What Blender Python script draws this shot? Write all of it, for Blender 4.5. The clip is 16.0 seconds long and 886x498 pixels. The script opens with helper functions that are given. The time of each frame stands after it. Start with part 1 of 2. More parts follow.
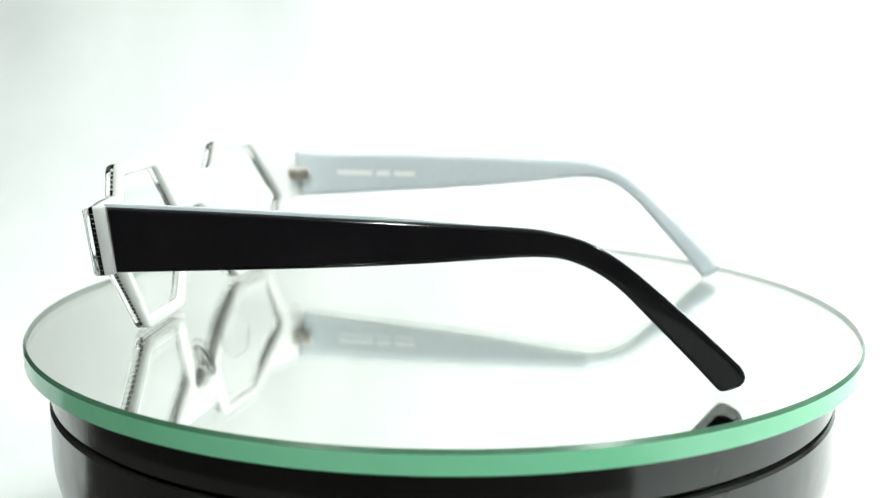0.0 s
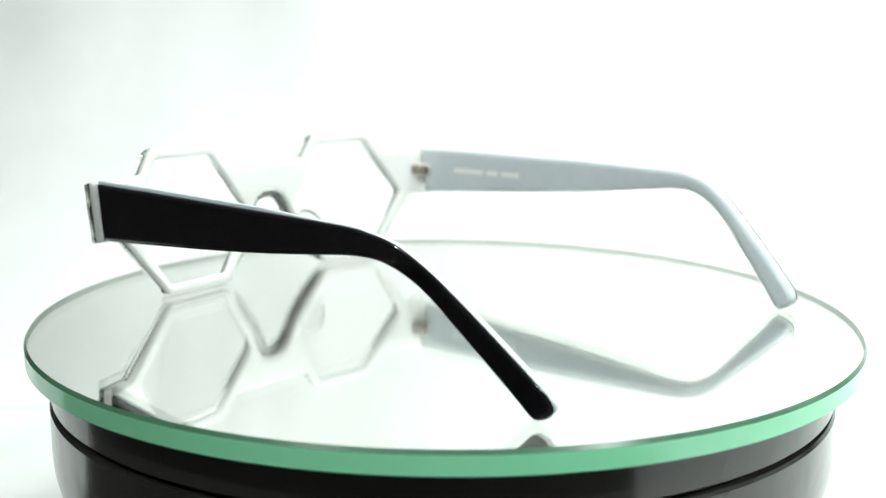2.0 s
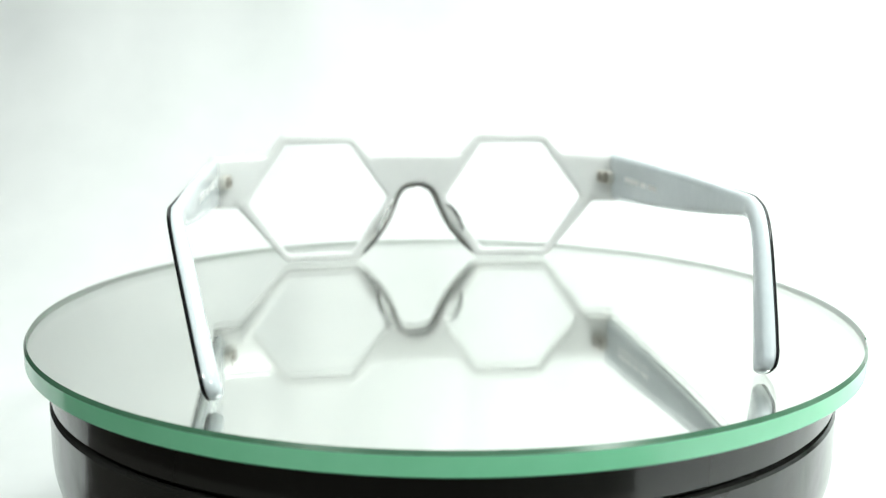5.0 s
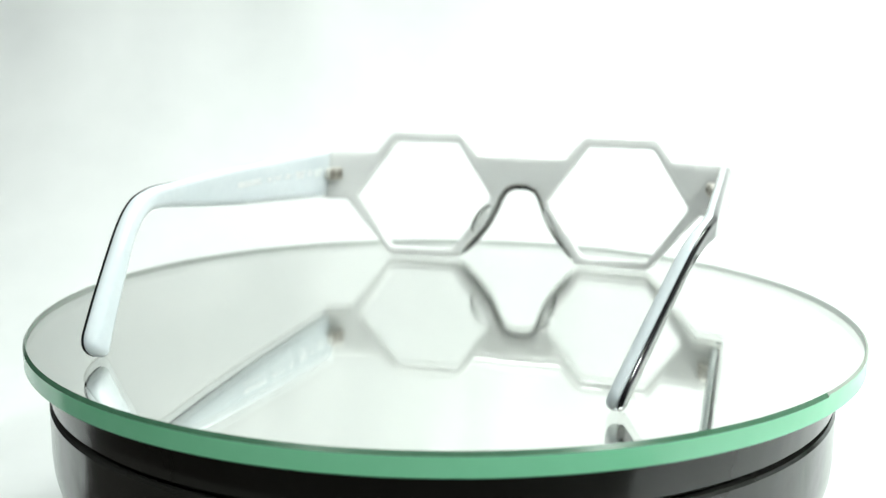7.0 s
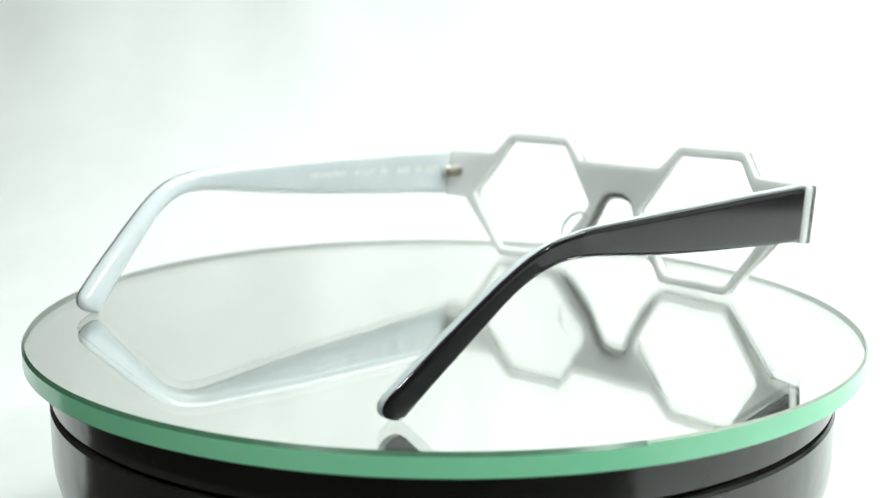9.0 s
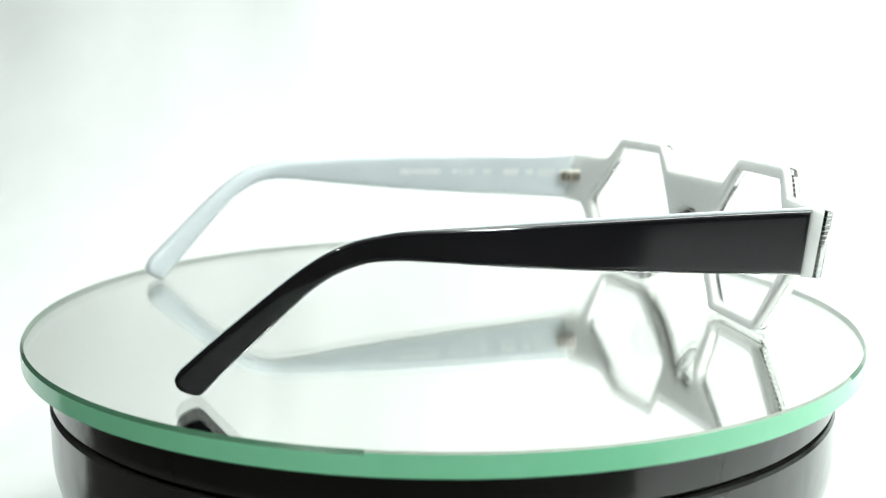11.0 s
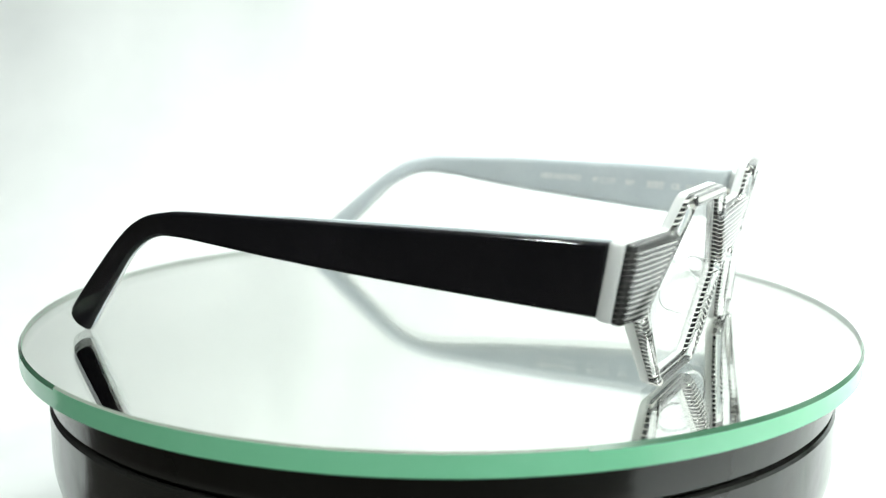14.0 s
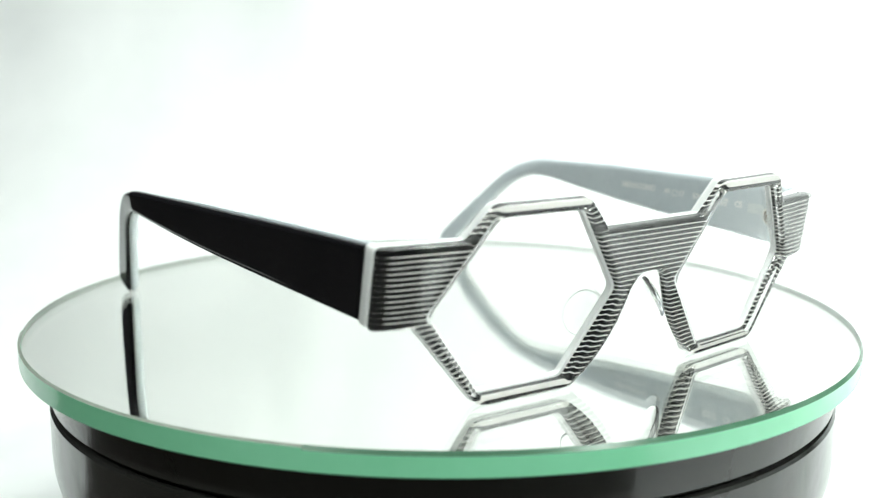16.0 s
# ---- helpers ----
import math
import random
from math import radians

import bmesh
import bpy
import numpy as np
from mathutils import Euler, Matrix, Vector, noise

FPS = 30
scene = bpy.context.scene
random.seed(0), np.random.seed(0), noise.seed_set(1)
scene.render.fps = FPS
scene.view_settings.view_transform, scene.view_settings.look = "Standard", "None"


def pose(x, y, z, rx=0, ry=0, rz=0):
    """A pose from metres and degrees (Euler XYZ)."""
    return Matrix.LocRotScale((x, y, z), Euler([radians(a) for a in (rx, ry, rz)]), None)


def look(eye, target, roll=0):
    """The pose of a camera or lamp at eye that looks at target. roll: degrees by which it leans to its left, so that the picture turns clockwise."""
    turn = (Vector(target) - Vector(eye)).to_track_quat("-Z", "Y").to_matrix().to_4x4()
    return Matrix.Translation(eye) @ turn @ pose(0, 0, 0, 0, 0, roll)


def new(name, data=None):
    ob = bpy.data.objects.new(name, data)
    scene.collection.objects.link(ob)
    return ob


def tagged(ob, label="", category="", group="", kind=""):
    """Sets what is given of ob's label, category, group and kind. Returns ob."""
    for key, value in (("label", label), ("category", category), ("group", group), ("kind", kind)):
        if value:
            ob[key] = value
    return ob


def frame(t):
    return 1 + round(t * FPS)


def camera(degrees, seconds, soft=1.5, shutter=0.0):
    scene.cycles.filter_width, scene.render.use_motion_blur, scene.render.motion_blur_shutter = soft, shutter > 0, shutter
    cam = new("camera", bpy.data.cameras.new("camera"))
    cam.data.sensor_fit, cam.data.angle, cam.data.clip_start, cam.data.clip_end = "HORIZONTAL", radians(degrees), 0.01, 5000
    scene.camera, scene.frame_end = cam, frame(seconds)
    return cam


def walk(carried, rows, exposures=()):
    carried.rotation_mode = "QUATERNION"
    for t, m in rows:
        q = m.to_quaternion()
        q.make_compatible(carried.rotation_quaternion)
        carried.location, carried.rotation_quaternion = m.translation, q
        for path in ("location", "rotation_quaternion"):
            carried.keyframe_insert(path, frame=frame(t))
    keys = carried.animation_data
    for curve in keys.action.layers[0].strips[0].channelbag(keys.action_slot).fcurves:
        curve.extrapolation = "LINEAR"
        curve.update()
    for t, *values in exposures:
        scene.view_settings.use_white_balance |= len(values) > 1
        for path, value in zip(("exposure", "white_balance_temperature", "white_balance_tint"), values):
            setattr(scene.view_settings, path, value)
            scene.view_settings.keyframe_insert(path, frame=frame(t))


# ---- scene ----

MM = 0.001

# ---- camera, standing still ----
cam = camera(43.7, 16.0, soft=1.2)
EYE = (-0.00018, -0.29368, 0.07095)
AIM = (-0.00018, EYE[1] + math.cos(radians(10.535)), EYE[2] - math.sin(radians(10.535)))
cam.data.dof.use_dof = True
cam.data.dof.focus_distance = 0.248
cam.data.dof.aperture_fstop = 14.5
walk(cam, [(0, look(EYE, AIM, 0.354)), (16, look(EYE, AIM, 0.354))],
     exposures=[(0, 0.0), (2, -0.02), (4, -0.05), (6.5, -0.14), (9, -0.13), (11.5, 0.0), (16, 0.02)])

# ---- light ----
world = bpy.data.worlds.new("room_air")
scene.world = world
world.use_nodes = True
world.node_tree.nodes["Background"].inputs["Color"].default_value = (0.9, 0.95, 1.0, 1)
world.node_tree.nodes["Background"].inputs["Strength"].default_value = 0.05
scene.view_settings.exposure = 0.0


def softbox(name, eye, target, w, h, watts, color=(1, 1, 1)):
    d = bpy.data.lights.new(name, "AREA")
    d.shape, d.size, d.size_y, d.energy, d.color = "RECTANGLE", w, h, watts, color
    o = new(name, d)
    o.matrix_basis = look(eye, target)
    return o


LAMP = (0.925, 1.0, 0.95)
softbox("softbox_top", (0.40, 0.18, 0.74), (0.27, 0.46, 0.18), 0.5, 0.3, 7.5, LAMP)
softbox("softbox_front", (0.0, -0.74, 0.80), (0, 0, 0), 0.9, 0.45, 0.7, LAMP)
for sx, sy, sz, watts in ((-0.30, -0.40, 0.50, 1.7), (0.40, -0.41, 0.51, 3.2)):
    softbox("led_bulb", (sx, sy, sz), (0, 0, 0), 0.03, 0.03, watts, LAMP)


# ---- materials ----
def material(name, color, rough, metal=0.0, coat=0.0, ior=1.5, trans=0.0):
    m = bpy.data.materials.new(name)
    m.use_nodes = True
    b = m.node_tree.nodes["Principled BSDF"]
    b.inputs["Base Color"].default_value = (*color, 1)
    b.inputs["Roughness"].default_value = rough
    b.inputs["Metallic"].default_value = metal
    b.inputs["Coat Weight"].default_value = coat
    b.inputs["Coat Roughness"].default_value = 0.03
    b.inputs["IOR"].default_value = ior
    b.inputs["Transmission Weight"].default_value = trans
    return m


def node(m, kind, x=0, y=0):
    n = m.node_tree.nodes.new(kind)
    n.location = (x, y)
    return n


def link(m, a, b):
    m.node_tree.links.new(a, b)


def grain(m, scale, low, high, bump=0.0, second=0.0, rough=None):
    """Mottles a material's colour between two colours at two scales, with relief and uneven gloss."""
    b = m.node_tree.nodes["Principled BSDF"]
    tc = node(m, "ShaderNodeTexCoord")
    n1 = node(m, "ShaderNodeTexNoise")
    n1.inputs["Scale"].default_value = scale
    n1.inputs["Detail"].default_value = 5
    n2 = node(m, "ShaderNodeTexNoise")
    n2.inputs["Scale"].default_value = second or scale * 9
    n2.inputs["Detail"].default_value = 3
    link(m, tc.outputs["Object"], n1.inputs["Vector"])
    link(m, tc.outputs["Object"], n2.inputs["Vector"])
    mix = node(m, "ShaderNodeMix")
    link(m, n1.outputs["Fac"], mix.inputs["A"])
    link(m, n2.outputs["Fac"], mix.inputs["B"])
    mix.inputs["Factor"].default_value = 0.35
    ramp = node(m, "ShaderNodeValToRGB")
    ramp.color_ramp.elements[0].position, ramp.color_ramp.elements[1].position = 0.32, 0.68
    ramp.color_ramp.elements[0].color, ramp.color_ramp.elements[1].color = (*low, 1), (*high, 1)
    link(m, mix.outputs["Result"], ramp.inputs["Fac"])
    link(m, ramp.outputs["Color"], b.inputs["Base Color"])
    if rough:
        r = node(m, "ShaderNodeMapRange")
        r.inputs["To Min"].default_value, r.inputs["To Max"].default_value = rough
        link(m, mix.outputs["Result"], r.inputs["Value"])
        link(m, r.outputs["Result"], b.inputs["Roughness"])
    if bump:
        bm_ = node(m, "ShaderNodeBump")
        bm_.inputs["Strength"].default_value = bump
        bm_.inputs["Distance"].default_value = 0.002
        link(m, mix.outputs["Result"], bm_.inputs["Height"])
        link(m, bm_.outputs["Normal"], b.inputs["Normal"])
    return m


def milky(name, low, high, rough=0.08, glow=0.35, reach=0.002):
    m = grain(material(name, high, rough, coat=0.25), 60, low, high, rough=(rough, rough + 0.08))
    b = m.node_tree.nodes["Principled BSDF"]
    b.inputs["Subsurface Weight"].default_value = glow
    b.inputs["Subsurface Radius"].default_value = (reach, reach, reach)
    b.inputs["Subsurface Scale"].default_value = 1.0
    return m


WHITE_ACETATE = milky("milky_white_acetate", (0.87, 0.888, 0.875), (0.91, 0.925, 0.91), glow=0.8, reach=0.005)
GREY_ACETATE = milky("pale_blue_grey_acetate", (0.65, 0.71, 0.745), (0.725, 0.78, 0.81))
BLACK_ACETATE = grain(material("black_acetate", (0.004, 0.004, 0.005), 0.06, ior=1.47), 70,
                      (0.008, 0.008, 0.010), (0.013, 0.012, 0.014), rough=(0.05, 0.11))
CLEAR_PLASTIC = material("clear_plastic", (0.99, 0.995, 0.99), 0.03, ior=1.42, trans=0.97)
CLEAR_COVER = material("clear_acetate", (0.985, 0.985, 0.975), 0.02, ior=1.48, trans=1.0)
LENS = material("clear_coated_lens", (1.0, 1.0, 1.0), 0.0, ior=1.25, trans=1.0)
STEEL = grain(material("hinge_steel", (0.55, 0.52, 0.47), 0.28, metal=1.0), 900, (0.72, 0.69, 0.63), (0.9, 0.88, 0.83), rough=(0.3, 0.5))
PRINT = material("white_print", (0.95, 0.95, 0.95), 0.6)
GLASS_FACE = material("clear_float_glass", (0.995, 1.0, 0.985), 0.0, ior=1.52, trans=1.0)
GLASS_EDGE = grain(material("green_glass_edge", (0.22, 0.70, 0.44), 0.2, coat=0.4), 25,
                   (0.28, 0.84, 0.49), (0.33, 0.88, 0.55), rough=(0.15, 0.3))
GREY_BEVEL_LINING = grain(material("ground_bevel_and_lining", (0.6, 0.64, 0.6), 0.35), 40, (0.22, 0.27, 0.22), (0.36, 0.41, 0.35), rough=(0.25, 0.5))
# same green glass as the edge; its darker shade is painted into the colour
SHADED_BEVEL = grain(material("darkened_green_bevel", (0.07, 0.19, 0.11), 0.2), 40, (0.055, 0.155, 0.09), (0.085, 0.21, 0.125), rough=(0.15, 0.3))
BRASS_DARK = grain(material("brown_metal_recess", (0.2, 0.16, 0.11), 0.4, metal=0.7), 500, (0.12, 0.09, 0.06), (0.26, 0.21, 0.15), rough=(0.3, 0.5))
CORE_STRIP = grain(material("cream_core_strip", (0.8, 0.8, 0.74), 0.3), 90, (0.70, 0.745, 0.755), (0.76, 0.80, 0.80), rough=(0.2, 0.35))
SILVER = material("silvered_backing", (0.985, 0.995, 0.975), 0.0, metal=1.0)
BLACK_GLOSS = grain(material("black_gloss_plastic", (0.012, 0.011, 0.011), 0.12, coat=0.2), 30,
                    (0.022, 0.022, 0.020), (0.033, 0.033, 0.030), bump=0.45, second=45, rough=(0.12, 0.24))
PAPER = grain(material("white_backdrop_paper", (0.85, 0.86, 0.86), 0.8), 9.0, (0.80, 0.815, 0.815), (0.87, 0.88, 0.88), bump=0.6, second=45)
TENT = grain(material("white_tent_fabric", (0.8, 0.8, 0.8), 0.85), 6, (0.76, 0.77, 0.77), (0.82, 0.82, 0.82), bump=0.2, second=40)
DARK_ROOM = grain(material("dim_room_wall", (0.06, 0.06, 0.06), 0.8), 2, (0.045, 0.045, 0.045), (0.07, 0.07, 0.07), bump=0.1)
TABLE_TOP = grain(material("dark_table_top", (0.05, 0.045, 0.04), 0.5), 5, (0.04, 0.035, 0.03), (0.06, 0.055, 0.05), bump=0.1)


def striped():
    """Laminated acetate: black layers between thin milky lines, level with the ground."""
    m = material("black_white_striped_acetate", (0.01, 0.01, 0.01), 0.1, coat=0.6)
    b = m.node_tree.nodes["Principled BSDF"]
    tc = node(m, "ShaderNodeTexCoord")
    sep = node(m, "ShaderNodeSeparateXYZ")
    link(m, tc.outputs["Object"], sep.inputs["Vector"])
    nz = node(m, "ShaderNodeTexNoise")
    nz.inputs["Scale"].default_value = 140
    link(m, tc.outputs["Object"], nz.inputs["Vector"])
    wob = node(m, "ShaderNodeMath")
    wob.operation = "MULTIPLY_ADD"
    wob.inputs[1].default_value = 0.00008
    link(m, nz.outputs["Fac"], wob.inputs[0])
    link(m, sep.outputs["Z"], wob.inputs[2])
    mod = node(m, "ShaderNodeMath")
    mod.operation = "FLOORED_MODULO"
    mod.inputs[1].default_value = 1.06 * MM
    link(m, wob.outputs[0], mod.inputs[0])
    ramp = node(m, "ShaderNodeMapRange")
    ramp.inputs["From Min"].default_value, ramp.inputs["From Max"].default_value = -0.02 * MM, 0.04 * MM
    att = node(m, "ShaderNodeAttribute")
    att.attribute_name = "depth"
    width = node(m, "ShaderNodeMapRange")
    width.inputs["From Min"].default_value, width.inputs["From Max"].default_value = 2.15, 2.9
    width.inputs["To Min"].default_value, width.inputs["To Max"].default_value = 0.77 * MM, 0.83 * MM
    link(m, att.outputs["Fac"], width.inputs["Value"])
    off = node(m, "ShaderNodeMath")
    off.operation = "SUBTRACT"
    link(m, mod.outputs[0], off.inputs[0])
    # towards the temples the white lines pinch to hairlines
    shift = node(m, "ShaderNodeMath")
    shift.operation = "SUBTRACT"
    shift.inputs[1].default_value = 3.6 * MM
    link(m, sep.outputs["X"], shift.inputs[0])
    dist = node(m, "ShaderNodeMath")
    dist.operation = "ABSOLUTE"
    link(m, shift.outputs[0], dist.inputs[0])
    pinch = node(m, "ShaderNodeMapRange")
    pinch.inputs["From Min"].default_value, pinch.inputs["From Max"].default_value = 64.3 * MM, 65.6 * MM
    pinch.inputs["To Max"].default_value = 0.21 * MM
    link(m, dist.outputs[0], pinch.inputs["Value"])
    total = node(m, "ShaderNodeMath")
    link(m, width.outputs["Result"], total.inputs[0])
    link(m, pinch.outputs["Result"], total.inputs[1])
    link(m, total.outputs[0], off.inputs[1])
    link(m, off.outputs[0], ramp.inputs["Value"])
    # the level bars at the top and the foot of each rim carry one white core
    white = ramp.outputs["Result"]
    for test, limit, core in (("LESS_THAN", 2.5, 1.3), ("GREATER_THAN", 39.1, 40.1)):
        inside_bar = node(m, "ShaderNodeMath")
        inside_bar.operation = test
        inside_bar.inputs[1].default_value = limit * MM
        link(m, sep.outputs["Z"], inside_bar.inputs[0])
        near = node(m, "ShaderNodeMath")
        near.operation = "COMPARE"
        near.inputs[1].default_value, near.inputs[2].default_value = core * MM, 0.29 * MM
        link(m, sep.outputs["Z"], near.inputs[0])
        pick = node(m, "ShaderNodeMix")
        link(m, inside_bar.outputs[0], pick.inputs["Factor"])
        link(m, white, pick.inputs["A"])
        link(m, near.outputs[0], pick.inputs["B"])
        white = pick.outputs["Result"]
    # a broad black layer along the top of the bridge and the ends
    crown = node(m, "ShaderNodeMath")
    crown.operation = "COMPARE"
    crown.inputs[1].default_value, crown.inputs[2].default_value = 34.3 * MM, 0.6 * MM
    link(m, sep.outputs["Z"], crown.inputs[0])
    rest = node(m, "ShaderNodeMath")
    rest.operation = "SUBTRACT"
    rest.use_clamp = True
    link(m, white, rest.inputs[0])
    link(m, crown.outputs[0], rest.inputs[1])
    white = rest.outputs[0]
    mix = node(m, "ShaderNodeMix")
    mix.data_type = "RGBA"
    mix.inputs["A"].default_value = (0.006, 0.006, 0.007, 1)
    mix.inputs["B"].default_value = (0.86, 0.845, 0.81, 1)
    link(m, white, mix.inputs["Factor"])
    link(m, mix.outputs["Result"], b.inputs["Base Color"])
    return m


STRIPED = striped()


# ---- building blocks (lengths in millimetres) ----
def part(name, bm, mat, parent=None, label="", smooth=35, up=False, ahead=False):
    me = bpy.data.meshes.new(name)
    bmesh.ops.recalc_face_normals(bm, faces=bm.faces)
    bm.normal_update()
    if up and sum(f.normal.z for f in bm.faces) < 0:
        bmesh.ops.reverse_faces(bm, faces=bm.faces)
    if ahead and sum(f.normal.y * f.calc_area() for f in bm.faces) < 0:
        bmesh.ops.reverse_faces(bm, faces=bm.faces)
    bmesh.ops.scale(bm, vec=(MM, MM, MM), verts=bm.verts)
    bm.to_mesh(me)
    bm.free()
    me.materials.append(mat)
    me.shade_smooth()
    me.set_sharp_from_angle(angle=radians(smooth))
    ob = new(name, me)
    ob.parent = parent
    return tagged(ob, label) if label else ob


def empty(name):
    o = new(name)
    o.empty_display_size = 0.01
    return o


def fillet(poly, radius, steps=4):
    """Rounds the corners of a closed outline; a point may carry a radius of its own as its third number."""
    out = []
    n = len(poly)
    for i in range(n):
        p, a, c = Vector(poly[i][:2]), Vector(poly[i - 1][:2]), Vector(poly[(i + 1) % n][:2])
        r = poly[i][2] if len(poly[i]) > 2 else radius
        u, v = (a - p).normalized(), (c - p).normalized()
        ang = u.angle(v)
        if r <= 0 or ang > radians(172):
            out.append(p)
            continue
        d = min(r / math.tan(ang / 2), (a - p).length * 0.45, (c - p).length * 0.45)
        for k in range(steps + 1):
            t = k / steps
            out.append((p + u * d) * (1 - t) ** 2 + p * 2 * t * (1 - t) + (p + v * d) * t ** 2)
    return out


def area(poly):
    return sum(poly[i - 1][0] * poly[i][1] - poly[i][0] * poly[i - 1][1] for i in range(len(poly))) / 2


def inset(poly, d):
    """The outline moved inwards by d (outwards if d is negative)."""
    s = 1 if area(poly) > 0 else -1
    out = []
    n = len(poly)
    for i in range(n):
        e1 = (poly[i] - poly[i - 1]).normalized()
        e2 = (poly[(i + 1) % n] - poly[i]).normalized()
        n1, n2 = Vector((-e1.y, e1.x)) * s, Vector((-e2.y, e2.x)) * s
        b = n1 + n2
        out.append(poly[i] + b * (d * 2 / max(b.length_squared, 0.6)))
    return out


def inside(p, poly):
    hit = False
    for i in range(len(poly)):
        a, b = poly[i - 1], poly[i]
        if (a[1] > p[1]) != (b[1] > p[1]) and p[0] < (b[0] - a[0]) * (p[1] - a[1]) / (b[1] - a[1]) + a[0]:
            hit = not hit
    return hit


def plate(outer, holes, levels, place, step=3.0, shell=False):
    """A plate with holes, cut from an outline. levels: (depth, inset) from back to front; place(u, v, w) gives the point in space.
    shell: with no back face, for a layer bonded to the one behind it."""
    from mathutils.geometry import delaunay_2d_cdt
    bm = bmesh.new()
    depth = bm.verts.layers.float.new("depth")
    rings = []
    for w, d in levels:
        loops = [inset(outer, d)] + [inset(h, -d) for h in holes]
        rings.append([(lo, [bm.verts.new(place(p[0], p[1], w)) for p in lo]) for lo in loops])
        for _, vs in rings[-1]:
            for v in vs:
                v[depth] = w
    for r1, r2 in zip(rings, rings[1:]):
        for (_, a), (_, b) in zip(r1, r2):
            for i in range(len(a)):
                bm.faces.new((a[i - 1], a[i], b[i], b[i - 1]))
    for ring, (w, d) in ((rings[0], levels[0]), (rings[-1], levels[-1]))[1 if shell else 0:]:
        pts, edges, own = [], [], []
        for lo, vs in ring:
            k = len(pts)
            pts += [p.copy() for p in lo]
            own += vs
            edges += [(k + i, k + (i + 1) % len(lo)) for i in range(len(lo))]
        xs, ys = [p[0] for p in ring[0][0]], [p[1] for p in ring[0][0]]
        gx = min(xs) + step / 2
        while gx < max(xs):
            gy = min(ys) + step / 2
            while gy < max(ys):
                g = Vector((gx, gy))
                if inside(g, ring[0][0]) and not any(inside(g, lo) for lo, _ in ring[1:]):
                    pts.append(g)
                gy += step
            gx += step
        v2, _, tris, ov, _, _ = delaunay_2d_cdt(pts, edges, [], 0, 1e-5)
        made = []
        for i, p in enumerate(v2):
            src = [o for o in ov[i] if o < len(own)]
            made.append(own[src[0]] if src else bm.verts.new(place(p[0], p[1], w)))
            made[-1][depth] = w
        for t in tris:
            c = sum((v2[i] for i in t), Vector((0, 0))) / len(t)
            if inside(c, ring[0][0]) and not any(inside(c, lo) for lo, _ in ring[1:]):
                if len({made[i] for i in t}) == 3:
                    try:
                        bm.faces.new([made[i] for i in t])
                    except ValueError:
                        pass
    return bm


def spun(profile, n=128, arc=None):
    """A turned body about z from (radius, height) points, or an open arc of one between two angles in degrees."""
    bm = bmesh.new()
    rings = []
    first, last = arc or (0, 360)
    turns = [radians(first + (last - first) * i / n) for i in range(n + 1 if arc else n)]
    for r, z in profile:
        if r == 0:
            rings.append([bm.verts.new((0, 0, z))] * len(turns))
        else:
            rings.append([bm.verts.new((r * math.cos(a), r * math.sin(a), z)) for a in turns])
    for a, b in zip(rings, rings[1:]):
        for i in range(1 if arc else 0, len(turns)):
            vs = []
            for v in (a[i - 1], a[i], b[i], b[i - 1]):
                if v not in vs:
                    vs.append(v)
            if len(vs) > 2:
                bm.faces.new(vs)
    return bm


def rounded_box(sx, sy, sz, r, m=None, seg=2):
    bm = bmesh.new()
    bmesh.ops.create_cube(bm, size=1)
    bmesh.ops.scale(bm, vec=(sx, sy, sz), verts=bm.verts)
    bmesh.ops.bevel(bm, geom=bm.edges[:], offset=r, segments=seg, affect="EDGES", profile=0.5)
    if m:
        bmesh.ops.transform(bm, matrix=m, verts=bm.verts)
    return bm


def curve_through(points, per=5):
    """Catmull-Rom points along a row of points."""
    pts = [Vector(p) for p in points]
    pts = [pts[0] * 2 - pts[1], *pts, pts[-1] * 2 - pts[-2]]
    out = []
    for i in range(1, len(pts) - 2):
        for k in range(per):
            t = k / per
            a, b, c, d = pts[i - 1:i + 3]
            out.append(0.5 * (2 * b + (c - a) * t + (2 * a - 5 * b + 4 * c - d) * t * t + (3 * b - a - 3 * c + d) * t ** 3))
    return out + [pts[-2]]


# ---- the place: backdrop, tent, dim room in front ----
def sheet(name, rows, mat, label, thick=2.0):
    """A sheet that follows (y, z) points, between x limits, with thickness."""
    bm = bmesh.new()
    n = 160
    grid = []
    for y, z in rows:
        xs = [-430 + 1230 * i / n for i in range(n + 1)]
        grid.append([bm.verts.new((x, max(y, -60 - (0.8 if x > 0 else 0.3) * x) if z == FLOOR and y < 200 else y, z)) for x in xs])
    for a, b in zip(grid, grid[1:]):
        for i in range(n):
            bm.faces.new((a[i], a[i + 1], b[i + 1], b[i]))
    for v in bm.verts:
        hang = min(1.0, max(0.0, (v.co.z - FLOOR - 20) / 120))
        v.co.y += hang * (3.0 * noise.noise(Vector((v.co.x / 75, v.co.z / 140, 1.7))) + 1.2 * noise.noise(Vector((v.co.x / 28, v.co.z / 60, 5.1))))
    bm.normal_update()
    top = bm.faces[:]
    back = bmesh.ops.extrude_face_region(bm, geom=top)["geom"]
    for v in (e for e in back if isinstance(e, bmesh.types.BMVert)):
        v.co -= v.normal * thick
    ob = part(name, bm, mat)
    return tagged(ob, label, "backdrop", kind="structure")


FLOOR = -78.0
sweep = [(-500, FLOOR), (215, FLOOR), (235, FLOOR), (260, FLOOR)]
sweep += [(260 + 200 * math.sin(radians(a)), FLOOR + 200 - 200 * math.cos(radians(a))) for a in range(6, 91, 6)]
sweep += [(460, 140 + 20 * i) for i in range(35)]
sheet("backdrop", sweep, PAPER, "white paper backdrop sweeping up behind the turntable")


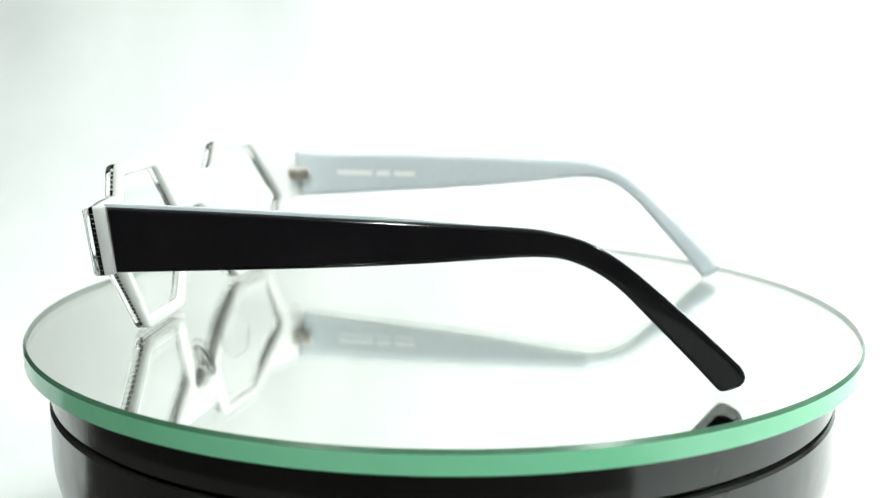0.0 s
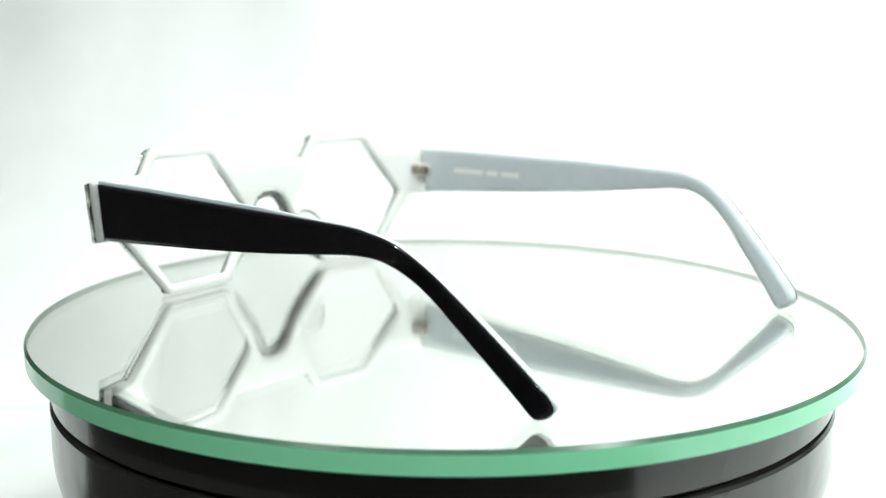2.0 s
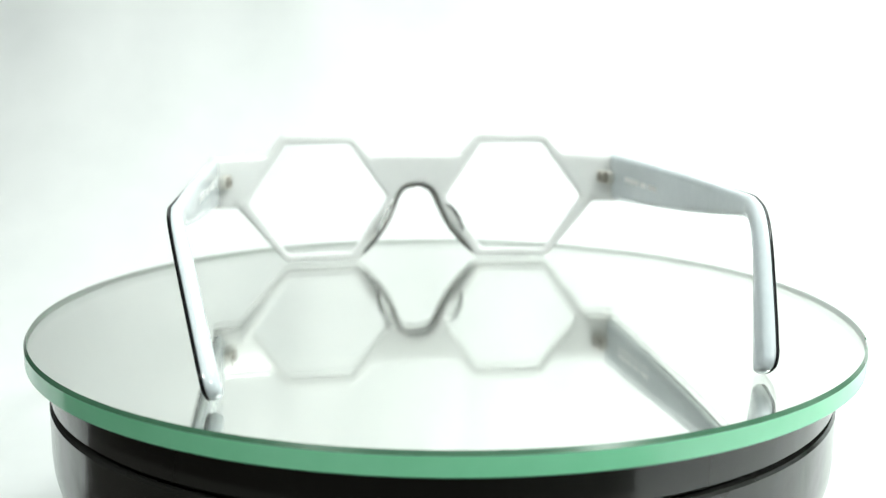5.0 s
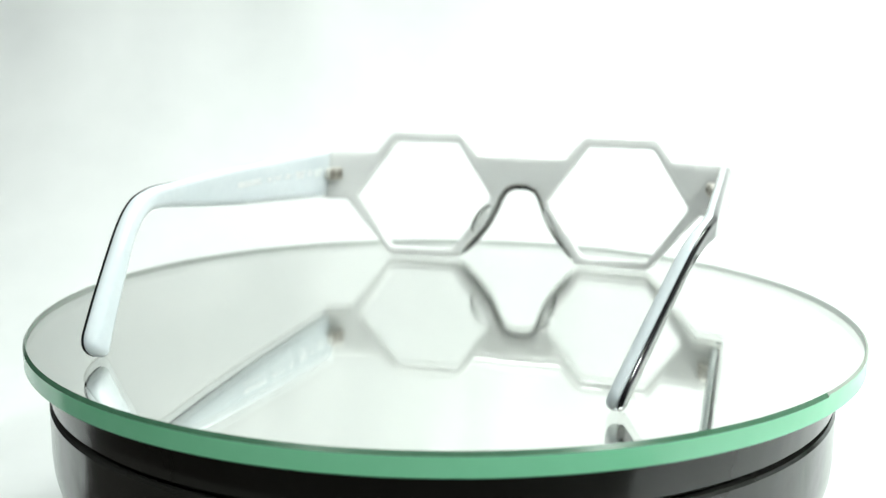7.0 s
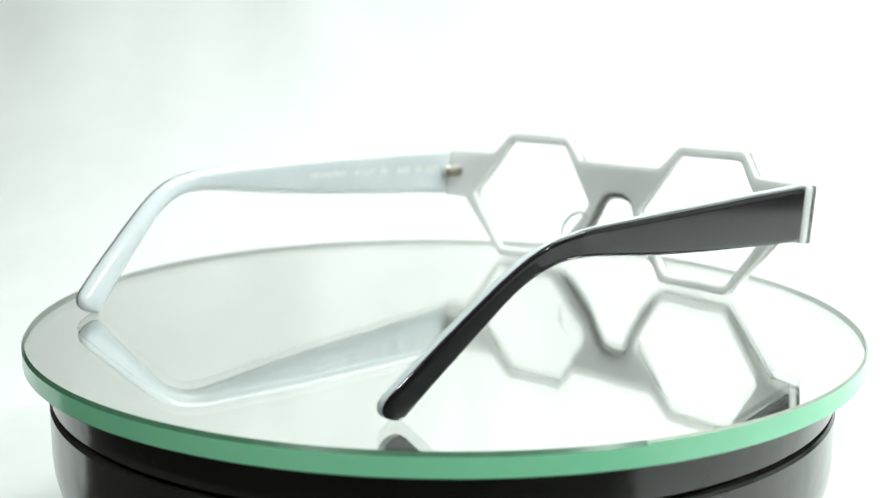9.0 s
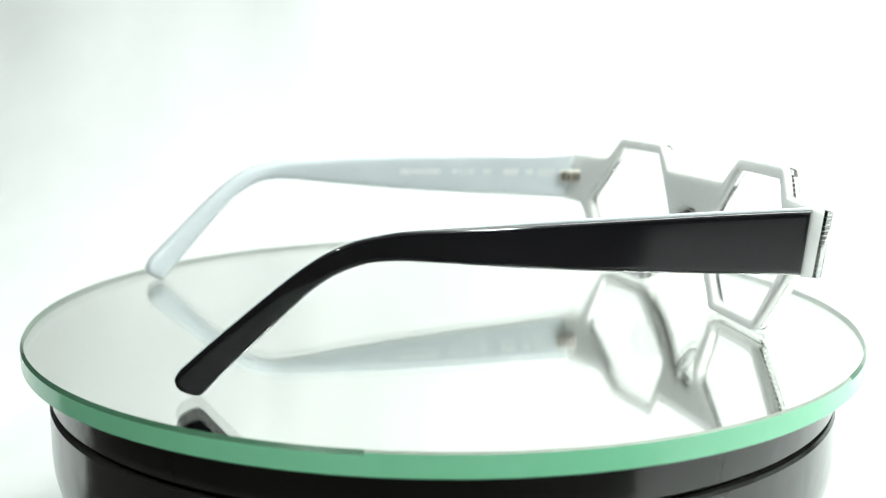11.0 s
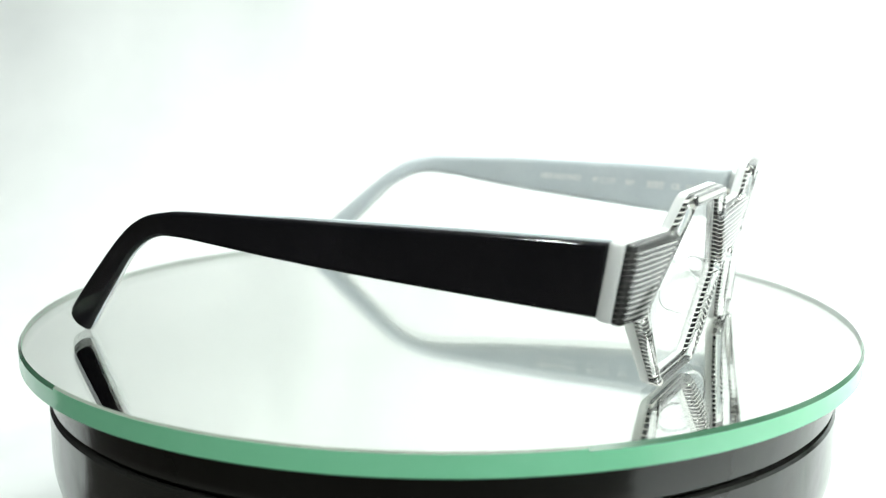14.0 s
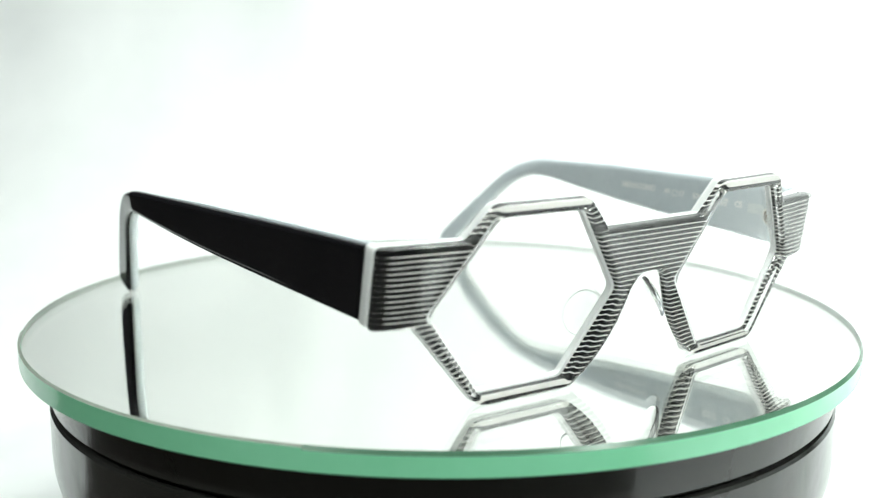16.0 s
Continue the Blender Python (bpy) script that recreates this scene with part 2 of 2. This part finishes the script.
def slab(name, sx, sy, sz, x, y, z, mat, label, cat):
    ob = part(name, rounded_box(sx, sy, sz, 2, pose(x, y, z), 1), mat)
    return tagged(ob, label, cat, kind="structure")


slab("floor", 3600, 3600, 20, 0, -600, FLOOR - 16, TABLE_TOP, "dark table top under the paper", "table top")
slab("wall_east", 12, 900, 900, 1100, 10, 370, TENT, "white fabric side of the light tent", "tent wall")
slab("ceiling", 1920, 1070, 12, 140, -65, 830, TENT, "white fabric roof of the light tent", "tent roof")
slab("wall_south", 3600, 20, 2400, 0, -2000, 1100, DARK_ROOM, "dim wall of the room", "wall")
slab("wall_room_east", 20, 2400, 2400, 1800, -800, 1100, DARK_ROOM, "dim wall of the room", "wall")
slab("wall_room_west", 20, 2400, 2400, -1800, -800, 1100, DARK_ROOM, "dim wall of the room", "wall")
slab("ceiling_room", 3600, 2400, 20, 0, -800, 2310, DARK_ROOM, "dim ceiling of the room", "ceiling")


# ---- turntable ----
def build_turntable():
    t = empty("turntable")
    t.location = (0, 0, FLOOR * MM)
    lift = -FLOOR
    body = [(0, 0), (92, 0), (93, 1), (95, lift - 50), (97.5, lift - 45.5), (99.7, lift - 41), (101.2, lift - 36.5), (102.1, lift - 32.5), (102.4, lift - 28.5), (102.4, lift - 17.0), (101.8, lift - 16.4), (100.2, lift - 16.4), (100.2, lift - 15.4), (0, lift - 15.4)]
    part("base_drum", spun(body), BLACK_GLOSS, t, "glossy black plastic drum")
    top = [(0, lift - 15.4), (101.4, lift - 15.4), (102.0, lift - 14.8), (102.2, lift - 5.9), (101.6, lift - 5.25), (0, lift - 5.25)]
    platter = part("platter", spun(top), BLACK_GLOSS, t, "glossy black turning platter")
    tagged(t, "glossy black display turntable under a mirror disc", "turntable")
    return t, platter


def build_disc():
    d = empty("mirror_disc")
    d.location = (0, 0, 0)
    R, T = 108.1, 5.2
    part("glass_face", spun([(0, 0), (60, 0), (R - 0.6, 0)], 192), GLASS_FACE, d, "clear glass upper face", up=True)
    part("glass_edge", spun([(R, -0.9), (R, -T + 0.3), (R - 0.3, -T), (R - 2.5, -T)], 160, (38, 335)), GLASS_EDGE, d, "polished green glass edge")
    part("glass_edge", spun([(R, -0.4), (R, -T + 0.3), (R - 0.3, -T), (R - 2.5, -T)], 40, (-25, 38)), GLASS_EDGE, d, "polished green glass edge")
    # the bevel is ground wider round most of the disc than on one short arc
    part("bevel", spun([(R - 0.6, 0), (R, -0.9)], 160, (38, 335)), SHADED_BEVEL, d, "wide green bevel, its dark shade painted", up=True)
    part("bevel", spun([(R - 0.6, 0), (R, -0.4)], 40, (-25, 38)), GREY_BEVEL_LINING, d, "narrow grey ground bevel", up=True)
    # opaque lining added: its grey stands in for light inside the clear edge
    part("added_lining", spun([(R - 0.65, -0.2), (R - 0.65, -T + 0.3)], 192), GREY_BEVEL_LINING, d)
    part("mirror_backing", spun([(0, -T + 0.25), (60, -T + 0.25), (R - 0.8, -T + 0.25), (R - 0.8, -T + 0.08), (0, -T + 0.08)], 192), SILVER, d, "silvered mirror backing")
    tagged(d, "round mirror of thick glass with green edge", "mirror")
    return d


# ---- glasses ----
def bow(u):
    a = abs(u)
    e = min(max(0.0, a - 42), 6.0)
    return -0.0012 * a * a - 0.0125 * e * e - 0.15 * max(0.0, a - 48)


def front_place(u, v, w):
    """The front's curve: it wraps towards the temples and leans forward at its top."""
    s = (bow(u + 0.1) - bow(u - 0.1)) / 0.2
    e = min(1.0, max(0.0, (abs(u) - 50) / 14))
    w += 0.42 * e * e * (3 - 2 * e) * min(w, 3.0)
    k = 1 / math.sqrt(1 + s * s)
    return Vector((3.6 + u - 0.25 * s * k * w, 68.3 + 0.15 * v + bow(u) + w * k * 0.989, 0.65 + 0.989 * v - 0.148 * w))


def front_outline():
    half = [(0, 23.4, 0), (2.2, 23.3, 0), (4.2, 22.3, 0), (5.6, 20.3, 0), (6.6, 17.6, 0), (8.6, 13.0, 0), (10.9, 9.2, 0), (13.6, 5.8, 0), (16.4, 2.9, 0),
            (20.2, 0.0, 3.5), (43.4, 0.0, 3.5), (58.6, 18.6, 2.0), (67.4, 18.9, 1.0), (67.2, 34.8, 0.8), (49.2, 34.8, 1.2), (43.9, 41.7, 3.2), (21.3, 41.6, 3.2), (15.0, 34.5, 1.0)]
    # counter-clockwise from the top of the nose arch
    left = [(-p[0], *p[1:]) for p in reversed(half[1:])]
    return fillet([half[0], *half[1:], *left], 1.0)


def lens_hole(side, reach=22.8, half=10.5, top=38.4, foot=2.85):
    c = 32.4 * side
    pts = [(c + reach, 20.4), (c + half, top), (c - half, top), (c - reach, 20.4), (c - half, foot), (c + half, foot)]
    return fillet(pts, 2.2)


def temple_outline():
    top = [(64.6, 34.5), (38, 34.6), (12, 34.5), (-10, 34.5), (-30, 34.4), (-36.5, 33.7), (-41.7, 32.5), (-46.6, 30.2), (-51.5, 26.8), (-56.5, 22.6), (-63, 16.8), (-69, 11.3), (-74.4, 6.1)]
    low = [(-69.8, 0.7), (-66.5, 4.4), (-62, 9.2), (-56, 15.4), (-49.5, 22.0), (-44.5, 25.6), (-40, 27.6), (-36, 28.4), (-30, 28.3), (-22, 27.4), (-8, 25.7), (12, 23.7), (38, 21.6), (62.7, 19.7)]
    tip = [(-75.2, 4.9), (-75.6, 3.7), (-75.4, 2.5), (-74.6, 1.4), (-73.2, 0.6), (-71.8, 0.1), (-70.7, 0.05)]
    return curve_through(top) + [Vector(p) for p in tip] + curve_through(low)


def temple_place(side):
    def place(u, v, w):
        swing, tuck, lean = (0.028, 14.2, 0.6) if side > 0 else (0.065, 9.3, 0.75)
        e = min(1.0, max(0.0, (-24.0 - u) / 24))
        x = 67.3 + swing * (64 - u) - (tuck + swing * 37) * (lean * e * e * (3 - 2 * e) * max(0.0, 34.0 - v) / 34 + (1 - lean) * max(0.0, -34.0 - u) / 40)
        # the black layer thins down the bent end
        b = 1.05 - (0.1 if side > 0 else 0.25) * e
        w = w * b / 1.05 if w <= 1.05 else b + (w - 1.05) * (3.2 + 0.7 * e - b) / 2.15
        return Vector((3.6 + side * (x - w), u, v))
    return place


def lettering(text, size, parent, m, mat):
    cu = bpy.data.curves.new("lettering", "FONT")
    cu.body, cu.size, cu.extrude, cu.offset = text, size * MM, 0.00004, 0.00006
    cu.align_x, cu.align_y = "LEFT", "CENTER"
    tmp = new("lettering_draft", cu)
    bpy.context.view_layer.update()
    me = bpy.data.meshes.new_from_object(tmp.evaluated_get(bpy.context.evaluated_depsgraph_get()))
    bpy.data.objects.remove(tmp)
    me.materials.clear()
    me.materials.append(mat)
    ob = new("lettering", me)
    ob.parent = parent
    ob.matrix_basis = m
    return ob


def pill(length, height, levels, place):
    """A flat pill-shaped plate, its thickness along the place's third axis."""
    u, v = length / 2, height / 2
    outline = fillet([(-u, -v), (u, -v), (u, v), (-u, v)], v * 0.98, 6)
    return plate(outline, [], levels, place, 5.0)


def build_hinge(parent, side):
    """Pill-shaped metal housing let into the corner, with a slotted knuckle block and a screw, where the temple folds."""
    m = pose(3.6 + side * 62.3, 62.9, 27.6, 0, 0, side * 16)

    def place(u, v, w):
        return m @ Vector((-side * w, u, v))
    h = part("hinge", pill(7.4, 4.3, [(-1.2, 0.2), (0.8, 0), (1.05, 0.1), (1.2, 0.35)], place), STEEL, parent, "polished steel hinge housing")
    part("recess", pill(6.0, 3.0, [(1.15, 0), (1.26, 0.05)], place), BRASS_DARK, h, "brown metal recess of the hinge")
    block = rounded_box(0.9, 4.0, 2.1, 0.2, m @ pose(-side * 1.15, 0.1, 0))
    part("knuckle_block", block, STEEL, h, "bright steel knuckle block")
    for dy in (-0.85, 1.0):
        part("slot", rounded_box(0.3, 1.25, 1.25, 0.1, m @ pose(-side * 1.55, dy, 0), 1), BRASS_DARK, h, "dark slot of the knuckle")
    s = spun([(0, -0.3), (0.55, -0.3), (0.62, 0.1), (0.45, 0.3), (0, 0.3)], 16)
    bmesh.ops.transform(s, matrix=m @ pose(-side * 1.3, -0.1, 1.45), verts=s.verts)
    part("screw", s, STEEL, h, "steel screw head")
    return h


def build_nose_pad(parent, side):
    bm = bmesh.new()
    bmesh.ops.create_uvsphere(bm, u_segments=24, v_segments=14, radius=1)
    bmesh.ops.scale(bm, vec=(0.55, 4.2, 5.4), verts=bm.verts)
    lean = Matrix.Rotation(side * radians(-28), 4, "Y") @ Matrix.Rotation(side * radians(22), 4, "Z")
    bmesh.ops.transform(bm, matrix=Matrix.Translation((3.6 + side * 11.6, 66.6, 14.4)) @ lean, verts=bm.verts)
    return part("nose_pad", bm, CLEAR_PLASTIC, parent, "clear plastic nose pad")


def build_glasses():
    g = empty("eyeglasses")
    outer, holes = front_outline(), [lens_hole(-1), lens_hole(1)]
    rear = [p.lerp(q, min(1.0, max(0.0, (19.0 - abs(p.x)) / 3)) if p.y < 26 else 0.0) for p, q in zip(outer, inset(outer, 1.6))]
    front = part("frame_front", plate(rear, holes, [(-0.1, 0.7), (0.05, 0.3), (0.4, 0.05), (0.8, 0), (2.0, 0), (2.1, 0.06)], front_place, 2.5), WHITE_ACETATE, g, "milky white acetate frame front")
    wide = [lens_hole(k, 24.1, 11.2, 39.2, 1.95) for k in (-1, 1)]
    # the stripes stop short of the outer ends, where the clear edge shows the white behind
    banded = [Vector((p.x - math.copysign(0.9 * min(1.0, max(0.0, abs(p.x) - 62)), p.x), p.y)) for p in inset(outer, 0.25)]
    part("striped_layer", plate(banded, wide, [(2.1, 0), (2.6, 0.0), (2.85, 0.12), (2.95, 0.35)], front_place, 2.5), STRIPED, front, "black and white striped laminate")
    cover = part("clear_cover", plate(inset(outer, 0.06), [inset(h, -0.6) for h in holes], [(2.12, 0.0), (3.2, 0.0), (3.7, 0.05), (4.05, 0.16), (4.3, 0.34), (4.45, 0.6), (4.52, 0.95)], front_place, 2.5, shell=True), CLEAR_COVER, front, "clear glossy acetate over the stripes", ahead=True)
    cover.visible_shadow = False
    for hole in holes:
        lens = part("lens", plate(inset(hole, -0.35), [], [(1.0, 0.15), (1.2, 0.0), (2.0, 0.0), (2.2, 0.15)], front_place, 4), LENS, front, "clear hexagonal lens")
        lens.visible_shadow = False
    for side in (-1, 1):
        place = temple_place(side)
        out = temple_outline()
        grown = [p.lerp(q, min(1.0, max(0.0, (p.x + 25) / 25)) if p.y > 30 else 0.0) for p, q in zip(out, inset(out, -0.9 if side < 0 else -0.6))]
        bar = part("temple", plate(grown, [], [(1.05, 0.45), (1.2, 0.15), (1.5, 0.0), (2.0, 0.08), (2.45, 0.32), (2.85, 0.75), (3.1, 1.25), (3.2, 1.9)], place, 4), GREY_ACETATE, g, "pale blue-grey acetate temple arm")
        part("outer_layer", plate(out, [], [(0, 1.5), (0, 1.1), (0.05, 0.75), (0.2, 0.42), (0.45, 0.16), (0.75, 0.03), (1.05, 0)], place, 4), BLACK_ACETATE, bar, "glossy black acetate outer layer")
        build_hinge(g, side)
        build_nose_pad(g, side)
        yaw = -math.atan(0.028 if side > 0 else 0.065)

        def on_arm(y, z):
            p = place(y, z, 3.23)
            if side < 0:
                face = Matrix(((0, 0, 1, 0), (1, 0, 0, 0), (0, 1, 0, 0), (0, 0, 0, 1)))
                return Matrix.Translation(p * MM) @ Matrix.Rotation(yaw, 4, "Z") @ face
            face = Matrix(((0, 0, -1, 0), (-1, 0, 0, 0), (0, 1, 0, 0), (0, 0, 0, 1)))
            return Matrix.Translation(p * MM) @ Matrix.Rotation(yaw, 4, "Z") @ face
        if side < 0:
            p = place(55.2, 28.6, 3.2)
            part("core_strip", rounded_box(0.07, 6.0, 2.6, 0.03, pose(*p, 0, 0, math.degrees(yaw)), 1), CORE_STRIP, bar, "pale end of the metal core")
            lettering("HEXAGONO", 2.35, bar, on_arm(5.4, 29.9), PRINT)
            lettering("48", 2.1, bar, on_arm(22.6, 29.6), PRINT)
            lettering("17", 2.1, bar, on_arm(28.0, 29.5), PRINT)
            lettering("E36", 2.1, bar, on_arm(33.4, 29.4), PRINT)
            lettering("MADE IN", 1.35, bar, on_arm(40.2, 29.75), PRINT)
            lettering("FRANCE", 1.35, bar, on_arm(40.2, 28.6), PRINT)
            lettering("CE", 2.2, bar, on_arm(47.8, 29.0), PRINT)
            for dy, dz, a, b in ((0, 0.8, 1.9, 0.22), (0, -0.8, 1.9, 0.22), (-0.85, 0, 0.22, 1.6), (0.85, 0, 0.22, 1.6)):
                p = place(26.6 + dy, 29.5 + dz, 3.2)
                part("size_box", rounded_box(0.08, a, b, 0.02, pose(*p), 1), PRINT, bar)
        else:
            for y, n in ((50, 12.0), (36.5, 4.5), (30.5, 7.0)):
                p = place(y - n / 2, 28.2, 3.2)
                part("print_bar", rounded_box(0.08, n, 1.7, 0.03, pose(*p, 0, 0, -math.degrees(yaw)), 1), PRINT, bar, "unreadable white print")
    tagged(g, "hexagonal acetate eyeglasses, black outside and white inside", "eyeglasses")
    return g


turntable, platter = build_turntable()
disc = build_disc()
glasses = build_glasses()


# ---- the turning ----
def motions():
    def turned(t):
        return 78.85 - 13.755 * t
    times = [i / 5 for i in range(81)]
    walk(glasses, [(t, pose(0, 0, 0, 0, 0, turned(t))) for t in times])
    # the glass lies a little off the axis
    walk(disc, [(t, pose(0, 0, 0, 0, 0, turned(t)) @ pose(0.00065, -0.00015, 0)) for t in times])
    walk(platter, [(t, pose(0, 0, 0, 0, 0, turned(t))) for t in times])


motions()
